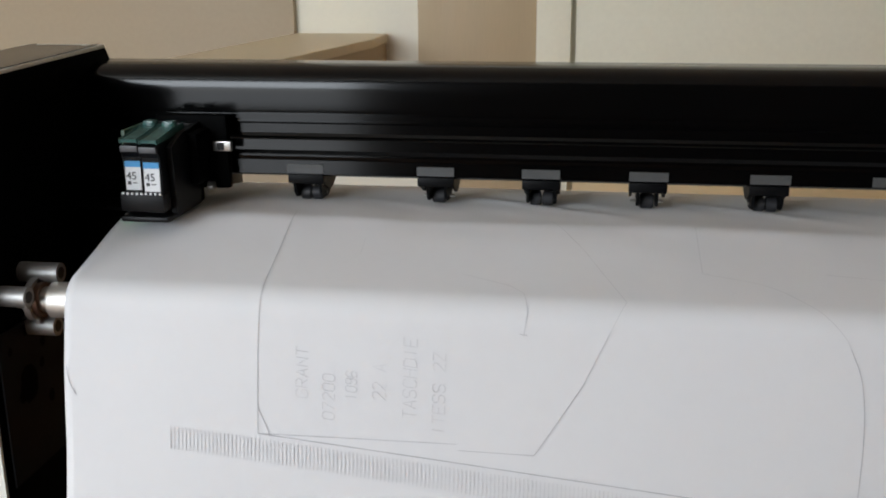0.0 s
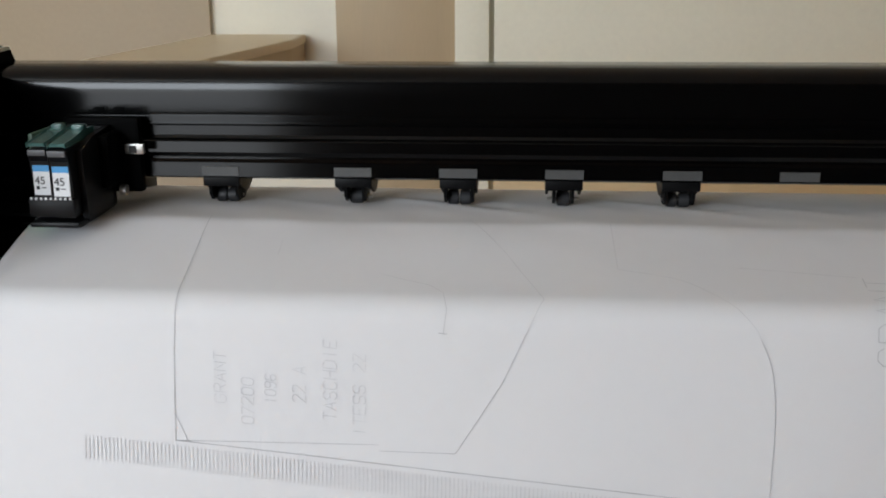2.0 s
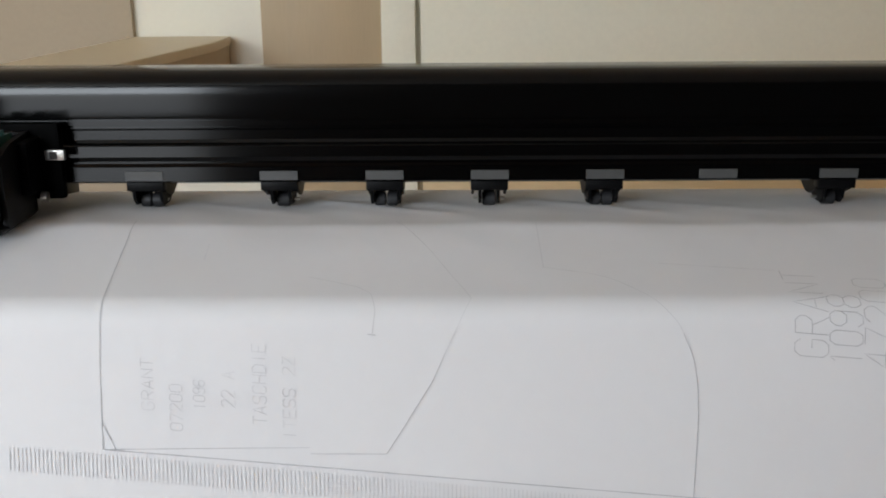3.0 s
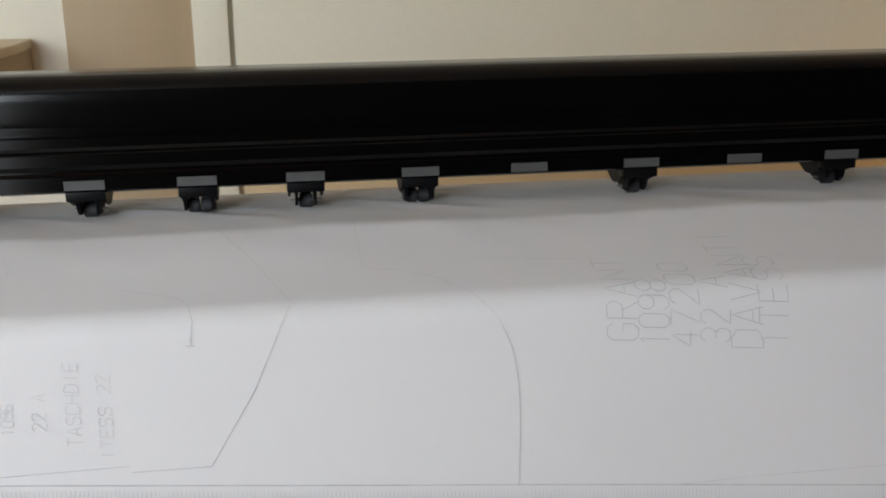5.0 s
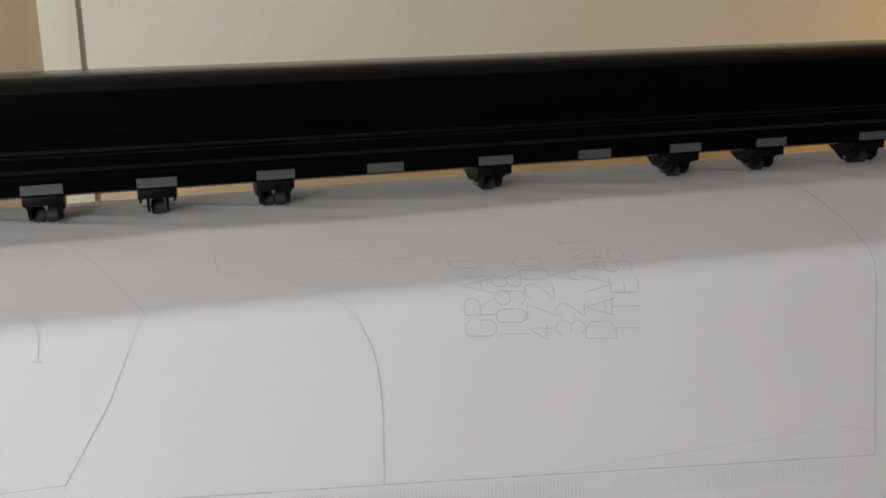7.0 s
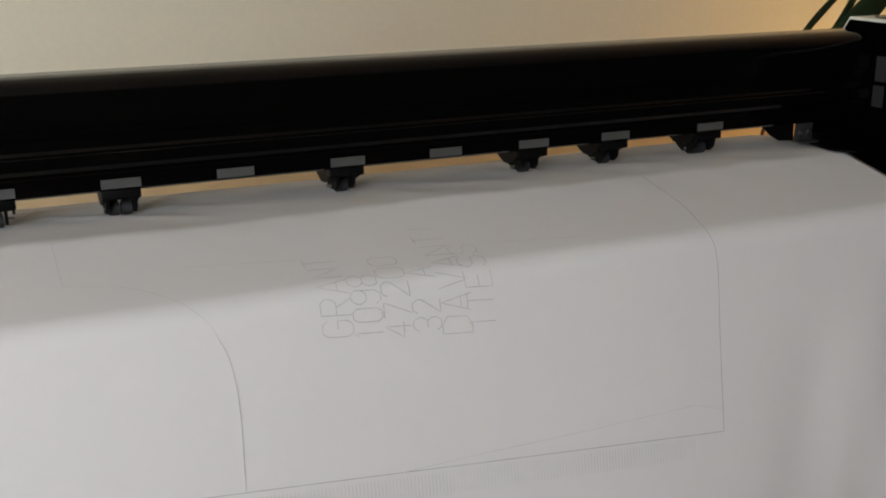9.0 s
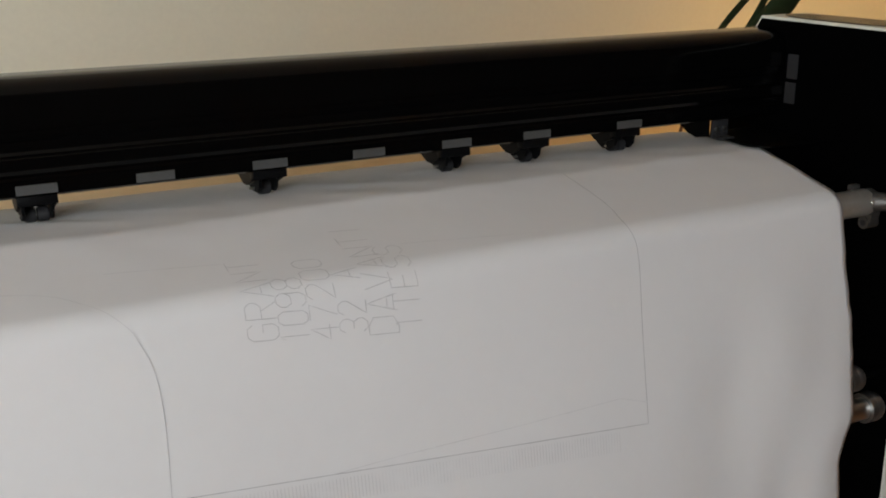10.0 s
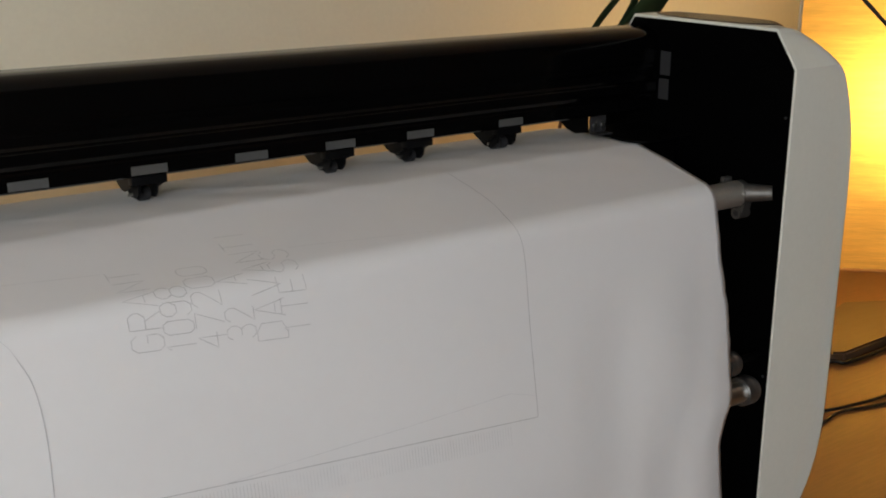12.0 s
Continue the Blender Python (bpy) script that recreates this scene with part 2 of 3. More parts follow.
# deep shelf board fixed to the wall in the corner
shelf = tagged(empty("wall_shelf", (0, 0, 0)), "deep tan wall shelf with a pale laminate top", "shelf")
bm = prism(bmesh.new(), [(-1.068, 2.425), (-0.753, 2.425), (-0.753, 2.205), (-0.950, 1.20), (-1.245, 1.20)], "z", 0.79, 0.916)
part("fascia", bm, M_DOOR, shelf, "tan veneered fascia")
bm = prism(bmesh.new(), [(-1.070, 2.427), (-0.747, 2.427), (-0.747, 2.207), (-0.944, 1.19), (-1.250, 1.19)], "z", 0.916, 0.944)
bmesh.ops.bevel(bm, geom=bm.edges[:], offset=0.003, segments=2, affect="EDGES")
part("top", bm, M_SHELF, shelf, "pale laminate top board")

# ---- the plotter ----
XL, XR = -0.60, 1.25
plotter = tagged(empty("wide_format_plotter", (0.335, 0, 0)), "black and white wide-format pattern plotter with paper loaded", "plotter")
SHIFT = Matrix.Translation((-0.335, 0, 0))


def plot_part(name, bm, mat, parent=None, label="", smooth=30):
    """A part of the plotter, whose meshes are written in the room's coordinates."""
    if parent is None:
        bm.transform(SHIFT)
        return part(name, bm, mat, plotter, label, smooth)
    bm.transform(SHIFT)
    return part(name, bm, mat, parent, label, smooth)


def beam_outline():
    """The beam's section: y forward is negative."""
    front = [(0.006, 0.985), (0.0, 0.988), (0.0004, 1.0040), (0.0012, 1.0046), (0.0010, 1.0085), (0.004, 1.0085), (0.004, 1.0115), (-0.001, 1.0115), (-0.004, 1.0165),
             (-0.00346, 1.0285), (-0.001, 1.0305), (0.005, 1.0310), (0.007, 1.0345), (0.007, 1.0450), (0.003, 1.0475), (0.003, 1.0490),
             (0.006, 1.0490), (0.006, 1.0515), (0.001, 1.0515), (0.001, 1.0565), (0.004, 1.0565), (0.004, 1.0590),
             (-0.001, 1.0590), (-0.0012, 1.0620), (-0.0012, 1.0790)]
    soft = [(-0.0012 + 0.06 * (1 - math.cos(a)), 1.0790 + 0.06 * math.sin(a)) for a in [radians(1.5 * k) for k in range(1, 13)]]
    (y1, z1), a0 = soft[-1], radians(10)
    rise = (1.1114 - z1) / (1 - math.sin(a0))
    arc = soft + [(y1 + 0.039 * (math.cos(a0) - math.cos(a)), z1 + rise * (math.sin(a) - math.sin(a0))) for a in [radians(10 + 5 * k) for k in range(1, 17)]]
    back = [(0.064, 1.1112), (0.076, 1.1075), (0.088, 1.0985), (0.095, 1.088), (0.095, 0.992), (0.088, 0.985)]
    return front + arc + back


plot_part("beam", prism(bmesh.new(), beam_outline(), "x", XL - 0.012, XR + 0.012), M_BEAM, None, "glossy black grooved aluminium beam", 22)
bm = boxed(XL, XR, -0.045, 0.10, 0.86, 0.943, 0.003)
plot_part("platen", bm, M_BLACK, None, "flat black platen under the paper")
bm = boxed(XL, XR, 0.0, 0.08, 0.42, 0.50, 0.004)
plot_part("cross_bar", bm, M_BLACK)


def side_outline(inset=0.0):
    """The end housing's outline from the side (y, z)."""
    i = inset
    return [(-0.257 + i, 0.30 + i), (-0.257 + i, 1.072 - 0.4 * i), (-0.220 + 0.4 * i, 1.1235 - i), (0.055 - 0.4 * i, 1.1285 - i),
            (0.115 - i, 1.040), (0.115 - i, 0.30 + i)]


def shell_section(y):
    """The shell's section at y: flat width, full width and height of the top, and the cut of its sloping front."""
    flat = 0.010 + 0.080 * step(-0.225, -0.115, y)
    wide = max(0.147, flat + 0.100) - 0.006 * (1 - math.sqrt(1 - min(1.0, max(0.0, (-0.251 - y) / 0.006)) ** 2)) - 0.03 * step(0.08, 0.12, y)
    crown = float(np.interp(y, [-0.220, 0.055, 0.115], [1.1235, 1.1285, 1.040]))
    cut = float(np.interp(y, [-0.257, -0.220, -0.219], [1.072, 1.1235, 1.2]))
    return flat, wide, crown, cut


SHELL_MID = 0.88


def soft_min(a, b, k=0.016):
    h = max(k - abs(a - b), 0) / k
    return min(a, b) - h * h * k / 4


def shell_top(y, d):
    flat, wide, crown, cut = shell_section(y)
    s = min(1, max(0, (d - flat) / (wide - flat)))
    return min(cut, SHELL_MID + (crown - SHELL_MID) * (1 - s ** 2.2) ** (1 / 2.2))


def housing(side):
    """An end housing with its rounded white shell, black inner plate and panel; side is +1 or -1."""
    inner = XR if side > 0 else XL
    X = lambda d: inner + side * d
    bm = bmesh.new()
    rings = []
    for y in [-0.257, -0.2565, -0.2555, -0.254] + [-0.252 + 0.0016 * k for k in range(20)] + [-0.2195, -0.212, -0.205, -0.198, -0.192, -0.185, -0.178, -0.17, -0.160, -0.145, -0.130, -0.09, -0.04, 0.01, 0.055, 0.08, 0.100, 0.110, 0.115]:
        flat, wide, crown, cut = shell_section(y)
        low = 0.34 + 0.012 * (1 - step(-0.257, -0.235, y))
        ring = [(0.0, min(cut, crown)), (flat * 0.5, min(cut, crown))]
        for k in range(0, 31):
            d = flat + (wide - flat) * math.sin(radians(3 * k)) ** (1 / 1.1)
            ring.append((d, soft_min(cut, SHELL_MID + (crown - SHELL_MID) * max(0.0, math.cos(radians(3 * k))) ** (1 / 1.1))))
        ring += [(wide, 0.70), (wide, 0.58)]
        ring += [(wide * 0.35 + wide * 0.65 * math.cos(a), 0.54 - (0.54 - low) * math.sin(a)) for a in [radians(9 * k) for k in range(0, 11)]]
        ring += [(0.0, low)]
        rings.append([bm.verts.new((X(p), y, q)) for p, q in ring])
    for a, b in zip(rings, rings[1:]):
        for k in range(len(a)):
            bm.faces.new((a[k], a[(k + 1) % len(a)], b[(k + 1) % len(a)], b[k]))
    for ring in (rings[0], rings[-1][::-1]):  # flat end caps with edges of their own
        bm.faces.new([bm.verts.new(v.co) for v in ring])
    shell = plot_part("side_housing", bm, M_WHITE, None, "white rounded end housing", 50)
    a, b = sorted((X(-0.002), X(0.004)))
    bm = prism(bmesh.new(), side_outline(0.004), "x", a, b)
    plot_part("inner_plate", bm, M_PLATE, shell, "black inner side plate with ink stains")
    # control panel on the top
    bm = bmesh.new()
    e = 2.2 if side > 0 else 7.0
    rings = []
    for f, up in ((1.0, -0.008), (1.0, 0.0006), (0.985, 0.0012), (0.8, 0.0012), (0.6, 0.0012), (0.4, 0.0012), (0.2, 0.0012)):
        ring = []
        for k in range(48):
            cx, cy = math.cos(2 * math.pi * k / 48), math.sin(2 * math.pi * k / 48)
            d = 0.047 + f * (0.040 if side > 0 else 0.044) * math.copysign(abs(cx) ** (2 / e), cx)
            y = -0.070 + f * (0.116 if side > 0 else 0.138) * math.copysign(abs(cy) ** (2 / e), cy)
            ring.append(bm.verts.new((X(d), y, shell_top(y, d) + up)))
        rings.append(ring)
    for a, b in zip(rings, rings[1:]):
        for k in range(48):
            bm.faces.new((a[k], a[(k + 1) % 48], b[(k + 1) % 48], b[k]))
    bm.faces.new(rings[-1])
    bm.faces.new(rings[0][::-1])
    bmesh.ops.recalc_face_normals(bm, faces=bm.faces[:])
    plot_part("control_panel", bm, M_PANEL_SMOKED if side > 0 else M_PANEL, shell, "dark glossy oval control panel")
    bm = boxed(*sorted((X(0.03), X(0.09))), -0.07, 0.03, 0.05, 0.33, 0.004)
    plot_part("leg", bm, M_BLACK, None, "black steel leg")
    bm = boxed(*sorted((X(0.02), X(0.10))), -0.32, 0.28, 0.0, 0.055, 0.012)
    plot_part("foot", bm, M_BLACK, None, "black steel foot")
    return shell


right_housing = housing(1)
left_housing = housing(-1)
# grey tape marks on the inside of the east plate
for z0, z1, y in ((1.040, 1.076, -0.018), (1.003, 1.034, -0.0165)):
    plot_part("tape_mark", boxed(XR - 0.0036, XR - 0.0016, y - 0.010, y + 0.010, z0, z1), M_RUBBER, right_housing)
for y, z in ((-0.247, 1.005), (-0.247, 0.62), (-0.10, 0.66), (-0.16, 0.47)):
    plot_part("screw", rod(bmesh.new(), (XR - 0.0035, y, z), (XR - 0.001, y, z), 0.0022, n=12), M_RUBBER, right_housing)
# grey ink-stained cover on the west plate, below the guide bar
cover = plot_part("lower_cover", prism(bmesh.new(), [(-0.246, 0.700), (-0.246, 0.868), (-0.05, 0.868), (-0.05, 0.700)], "x", XL + 0.0042, XL + 0.0062), M_STAINED, left_housing, "dark grey steel cover with black ink stains")
for k, (y, z, r) in enumerate(((-0.200, 0.799, 0.017), (-0.166, 0.834, 0.005), (-0.172, 0.812, 0.005), (-0.129, 0.782, 0.005), (-0.160, 0.768, 0.006), (-0.228, 0.845, 0.004), (-0.215, 0.79, 0.006), (-0.196, 0.856, 0.004))):
    bm = bmesh.new()
    rim = [bm.verts.new((XL + 0.0066, y + r * math.cos(math.pi * j / 10) * (1 + 0.25 * noise.noise((j * 0.7, k, 1))), z + 1.25 * r * math.sin(math.pi * j / 10) * (1 + 0.25 * noise.noise((j * 0.7, k, 5))))) for j in range(20)]
    bm.faces.new(rim)
    plot_part("ink_stain", bm, M_PLATE, cover, "black dried ink blot")

# paper hold-down rollers under the beam, with grey tape over each seat
TAPES = [-0.362, -0.210, -0.091, 0.027, 0.156, 0.282, 0.416, 0.543, 0.666, 0.788, 0.941]
TWO_WHEELS = {0, 2, 4, 7, 10}


def hold_down(x, double):
    """A hold-down unit: bracket with sloping cheeks, arm, wheels on an axle."""
    bm = bmesh.new()
    w = 0.042
    box(bm, x, x + w, 0.001, 0.016, 0.9762, 0.9868, 0.0015)
    gap = 0.004 if double else 0.009
    for xx in (x + gap, x + w - gap - 0.0035):
        prism(bm, [(0.006, 0.980), (0.010, 0.9640), (0.018, 0.9570), (0.038, 0.9560), (0.052, 0.963), (0.060, 0.980)], "x", xx, xx + 0.0035)
    for xx in (x + 0.001, x + w - 0.004):
        prism(bm, [(0.012, 0.986), (0.012, 0.9735), (0.034, 0.9640), (0.046, 0.9640), (0.086, 0.981), (0.086, 0.986)], "x", xx, xx + 0.003)
    box(bm, x + 0.003, x + w - 0.003, 0.042, 0.060, 0.966, 0.980, 0.001)
    bracket = plot_part("hold_down_roller", bm, M_BRACKET, None, "black pinch roller unit under the beam")
    axle = rod(bmesh.new(), (x + 0.003, 0.030, 0.9603), (x + w - 0.003, 0.030, 0.9603), 0.0018, n=10)
    plot_part("axle", axle, M_STEEL, bracket)
    spans = ((0.0080, 0.0202), (0.0218, 0.0340)) if double else ((0.0135, 0.0285),)
    for a, b in spans:
        bm = rod(bmesh.new(), (x + a, 0.030, 0.9603), (x + b, 0.030, 0.9603), 0.0085, n=24)
        bmesh.ops.bevel(bm, geom=[e for e in bm.edges if e.calc_face_angle(0) > 1.2], offset=0.0012, segments=2, affect="EDGES")
        plot_part("wheel", bm, M_RUBBER, bracket, "dark rubber wheel")
    return bracket


for i, x in enumerate(TAPES):
    if i not in (5, 7):
        hold_down(x, i in TWO_WHEELS)
    plot_part("tape", boxed(x, x + 0.0425, -0.0012, 0.0012, 0.9892, 0.9995), M_TAPE, None, "strip of grey tape")

# small steel angle plates where the beam meets the platen, with slots and screws
for x, bright, foot in ((-0.532, 1, 0.952), (1.114, 0, 0.9595)):
    plate = plot_part("angle_plate", boxed(x, x + 0.031, 0.0, 0.003, foot + 0.0005, 0.986, 0.0006), M_STEEL if bright else M_RUBBER, None, "small slotted steel angle plate")
    plot_part("fold", boxed(x, x + 0.031, -0.016, 0.0, foot, foot + 0.0025, 0.0006), M_STEEL if bright else M_RUBBER, plate)
    for dx in (0.008, 0.023):
        # the plate is uncut; a black block stands for the slot's shade
        plot_part("slot", boxed(x + dx - 0.002, x + dx + 0.002, -0.0012, 0.001, 0.962, 0.978, 0.0008), M_PRINT, plate)
        plot_part("screw", rod(bmesh.new(), (x + dx, -0.0035, 0.973), (x + dx, 0.001, 0.973), 0.0032, n=12), M_STEEL, plate)
for x in (-0.5005, 1.1105):
    bm = prism(bmesh.new(), [(0.004, 0.986), (0.004, 0.962), (0.030, 0.957), (0.048, 0.961), (0.086, 0.981), (0.086, 0.986)], "x", x, x + 0.003)
    plot_part("gusset", bm, M_BLACK, None, "black sloping gusset under the beam")
plot_part("sensor_block", boxed(-0.510, -0.468, 0.105, 0.145, 0.90, 0.972, 0.003), M_PLASTIC, None, "black sensor block behind the platen")
plot_part("cable_box", boxed(-0.598, -0.557, -0.02, 0.06, 0.935, 0.984, 0.004), M_BLACK, None, "black cable box")

# black guides over the sheet's edges on the platen
for edge in ([(XL, -0.066), (-0.536, -0.066), (-0.528, -0.060), (-0.521, -0.050), (-0.522, -0.026), (-0.526, 0.016), (-0.533, 0.065), (XL, 0.065)],
             [(XR, -0.088), (1.148, -0.084), (1.133, -0.066), (1.130, -0.048), (1.138, -0.008), (1.147, 0.040), (1.160, 0.052), (XR, 0.052)]):
    plot_part("edge_guide", prism(bmesh.new(), edge, "z", 0.9555, 0.9585), M_BLACK, None, "thin black paper edge guide")

# guide bar across the front, and its clamps
BY, BZ = -0.193, 0.8915
bm = rod(bmesh.new(), (-0.558, BY, BZ), (1.222, BY, BZ), 0.0187, n=40)
guide = plot_part("guide_bar", bm, M_ALU, None, "dull silver guide bar carrying the paper")
plot_part("journal", rod(bmesh.new(), (-0.558, BY, BZ), (-0.568, BY, BZ), 0.0135, n=24), M_STEEL, guide, "polished steel journal")
plot_part("collar", rod(bmesh.new(), (-0.568, BY, BZ), (-0.574, BY, BZ), 0.0185, n=28), M_COPPER, guide, "dull copper-brown collar")
bm = rod(bmesh.new(), (-0.574, BY, BZ), (-0.581, BY, BZ), 0.0225, n=28)
LOBES = ((66, 0.028, 0.002), (158, 0.033, -0.012), (284, 0.033, -0.006))
for turn, out, reach in LOBES:
    cy, cz = BY + out * math.cos(radians(turn)), BZ + out * math.sin(radians(turn))
    rod(bm, (-0.556 + reach, cy, cz), (-0.598, cy, cz), 0.0105, n=20)
    box(bm, -0.581, -0.574, (BY + cy) / 2 - 0.010, (BY + cy) / 2 + 0.010, (BZ + cz) / 2 - 0.010, (BZ + cz) / 2 + 0.010, 0.002)
clamp = plot_part("clamp", bm, M_CAST, guide, "three-lobed cast clamp")
# solid dark discs give the lobe ends the shade of hollows
for turn, out, reach in LOBES:
    cy, cz = BY + out * math.cos(radians(turn)), BZ + out * math.sin(radians(turn))
    plot_part("socket", rod(bmesh.new(), (-0.5556 + reach, cy, cz), (-0.560 + reach, cy, cz), 0.0062, n=16), M_RUBBER, clamp, "dark disc for the shade in a hollow end")
plot_part("stub", rod(bmesh.new(), (-0.581, BY, BZ), (XL, BY, BZ), 0.0105, n=24), M_STEEL, guide, "round steel stub shaft")
# east end: dark gap, forked cast arm tapering to the plate, lower lobe
EX = 1.222
plot_part("journal", rod(bmesh.new(), (EX, BY, BZ), (EX + 0.004, BY, BZ), 0.0155, n=24), M_RUBBER, guide, "dark journal gap")
bm = rod(bmesh.new(), (EX + 0.004, BY, BZ), (EX + 0.011, BY, BZ), 0.0185, n=28)
rod(bm, (EX + 0.006, BY - 0.010, BZ + 0.002), (XR - 0.001, BY - 0.042, BZ + 0.005), 0.0140, 0.0105, n=28)
box(bm, EX - 0.010, EX + 0.008, BY + 0.014, BY + 0.024, BZ + 0.008, BZ + 0.022, 0.004)
rod(bm, (EX + 0.002, BY + 0.000, BZ - 0.030), (EX + 0.024, BY + 0.000, BZ - 0.030), 0.0085, n=20)
prism(bm, [(BY - 0.0085, BZ - 0.032), (BY + 0.0085, BZ - 0.032), (BY + 0.016, BZ - 0.006), (BY - 0.014, BZ - 0.006)], "x", EX + 0.0045, EX + 0.020)
clamp = plot_part("clamp", bm, M_DARK_CAST, guide, "forked dark cast clamp")
for x, y, z, r in ((EX + 0.010, BY - 0.0245, BZ + 0.006, 0.0036), (EX - 0.004, BY - 0.0178, BZ + 0.004, 0.0028)):
    plot_part("screw", rod(bmesh.new(), (x, y - 0.0020, z), (x, y + 0.006, z), r, n=16), M_STEEL, clamp, "bright screw head")
# the lower lobe's hollow is also a dark disc in place of shade
plot_part("socket", rod(bmesh.new(), (EX + 0.0016, BY, BZ - 0.030), (EX + 0.005, BY, BZ - 0.030), 0.0045, n=16), M_RUBBER, clamp)

# two take-up shafts lower down, behind the hanging paper
for y, zc, x1, r in ((-0.236, 0.652, 1.186, 0.019), (-0.240, 0.603, 1.222, 0.022)):
    bm = rod(bmesh.new(), (-0.58, y, zc), (x1 - 0.012, y, zc), r * 0.7, n=32)
    shaft = plot_part("take_up_shaft", bm, M_STEEL, None, "round steel take-up shaft")
    bm = bmesh.new()
    bmesh.ops.create_uvsphere(bm, u_segments=24, v_segments=14, radius=r, matrix=Matrix.Translation((x1, y, zc)) @ Matrix.Diagonal((0.8, 1, 1, 1)))
    rod(bm, (x1 - 0.016, y, zc), (x1 - 0.006, y, zc), r * 0.98, n=24)
    plot_part("knob", bm, M_KNOB, shaft, "rounded steel end knob", 60)
    plot_part("pin", rod(bmesh.new(), (x1, y, zc), (XR, y, zc), r * 0.3, n=20), M_BLACK, shaft)

# ---- the paper ----
PAPER_L, PAPER_R = -0.535, 1.155


def paper_profile():
    """The sheet's run from behind the platen over its nose and the guide bar, then down (y, z)."""
    pts = [(0.19, 0.86), (0.175, 0.915), (0.15, 0.942), (0.10, 0.950), (-0.052, 0.953)]
    pts += [(-0.052 - 0.06 * math.sin(a), 0.953 - 0.06 * (1 - math.cos(a))) for a in [radians(2.5 * k) for k in range(1, 7)]]
    bend = 0.034  # the stiff sheet rounds the bar more widely than the bar's own radius
    (ya, za), slope, fall = pts[-1], radians(15), radians(79)
    k = ((-0.2230 - ya) * math.sin(fall) + (za - 0.859) * math.cos(fall)) / (-math.cos(slope) * math.sin(fall) + math.sin(slope) * math.cos(fall))
    cy, cz = ya - k * math.cos(slope), za - k * math.sin(slope)
    t = bend * math.tan((fall - slope) / 2)
    oz = cz + t * math.sin(slope) - bend * math.cos(slope)
    oy = cy + t * math.cos(slope) + bend * math.sin(slope)
    pts += [(oy - bend * math.sin(a), oz + bend * math.cos(a)) for a in [slope + (fall - slope) * j / 20 for j in range(21)]]
    return pts + [(-0.2345, 0.80), (-0.252, 0.70), (-0.268, 0.60), (-0.279, 0.50), (-0.284, 0.40), (-0.28, 0.30), (-0.27, 0.20)]


PROFILE = np.array(paper_profile())
RUN = np.r_[0, np.cumsum(np.hypot(*np.diff(PROFILE, axis=0).T))]
ZERO = float(RUN[3]) - 0.06  # the run is counted from 6 cm behind the platen's back edge


FOLDS = ((-0.185, 0.0019), (0.055, 0.0015), (-0.345, 0.0006), (0.185, 0.0007), (0.45, 0.0005), (0.70, 0.0004))


def paper_point(x, s, lift=0.0):
    """A point of the sheet at x and s metres along its run."""
    u = s + ZERO
    y, z = np.interp(u, RUN, PROFILE[:, 0]), np.interp(u, RUN, PROFILE[:, 1])
    y2, z2 = np.interp(u + 0.004, RUN, PROFILE[:, 0]), np.interp(u + 0.004, RUN, PROFILE[:, 1])
    ty, tz = y2 - y, z2 - z
    k = math.hypot(ty, tz) or 1
    ny, nz = tz / k, -ty / k
    hang = step(0.42, 0.62, s)
    flat = step(0.05, 0.12, s) * (1 - step(0.20, 0.34, s))
    right = step(0.78, 1.15, x)
    d = hang * (0.0035 * noise.noise((x * 2.2, s * 1.1, 3.0)) + right * (0.009 * noise.noise((x * 9.0, s * 2.2, 7.0)) + 0.0030 * math.sin(x * 42 + s * 6)))
    d += flat * 0.0023 * (noise.noise((x * 5.0 + s * 6, s * 9.0, 11.0)) + 0.7 * noise.noise((x * 14.0 - s * 10, s * 16.0, 4.0)))
    for fx, size in FOLDS:
        u, w = x - fx, s - 0.09
        across = w - 0.42 * u
        d += size * step(-0.02, 0.05, u) * (1 - step(0.12, 0.24, u)) * (math.exp(-(across / 0.012) ** 2) - 0.6 * math.exp(-((across + 0.022) / 0.014) ** 2)) * (1 - step(0.20, 0.30, s))
    d -= 0.0002 * hang * abs(noise.noise((x * 30, s * 30, 1)))
    edge = step(0.42, 0.60, s) * 0.010 * math.sin((s - 0.42) * 14.0) + 0.003 * noise.noise((s * 22, 0, 5)) + 0.0022 * step(0.42, 0.5, s) * noise.noise((s * 55, 4, 2)) - 0.012 * step(0.68, 0.74, s) + 0.008 * math.exp(-((s - 0.666) / 0.03) ** 2)
    x2 = x + edge * step(0.95, 1.155, x) + 0.0015 * noise.noise((s * 14, 2, 9)) * step(-0.48, -0.535, x)
    d = d + lift
    return Vector((x2, y + ny * d, z + nz * d))


bm = bmesh.new()
xs = np.linspace(PAPER_L, PAPER_R, 190)
ss = np.unique(np.r_[np.linspace(-ZERO, 0.05, 16), np.linspace(0.05, 0.29, 80), np.linspace(0.29, 0.40, 50), np.linspace(0.40, 1.09, 70)])
grid = [[bm.verts.new(paper_point(x, s)) for x in xs] for s in ss]
for a, b in zip(grid, grid[1:]):
    for i in range(len(xs) - 1):
        bm.faces.new((a[i], a[i + 1], b[i + 1], b[i]))
sheet = tagged(part("paper_sheet", bm, M_PAPER, None, "", 180), "wide white paper sheet with plotted pattern outlines, draped over the bar", "paper")
thick = sheet.modifiers.new("thickness", "SOLIDIFY")
thick.thickness, thick.offset = 0.0003, 0.0


def feed(x):
    """How far down the run the pattern's base line lies at x."""
    return 0.511 + 0.086 * (x + 0.331)


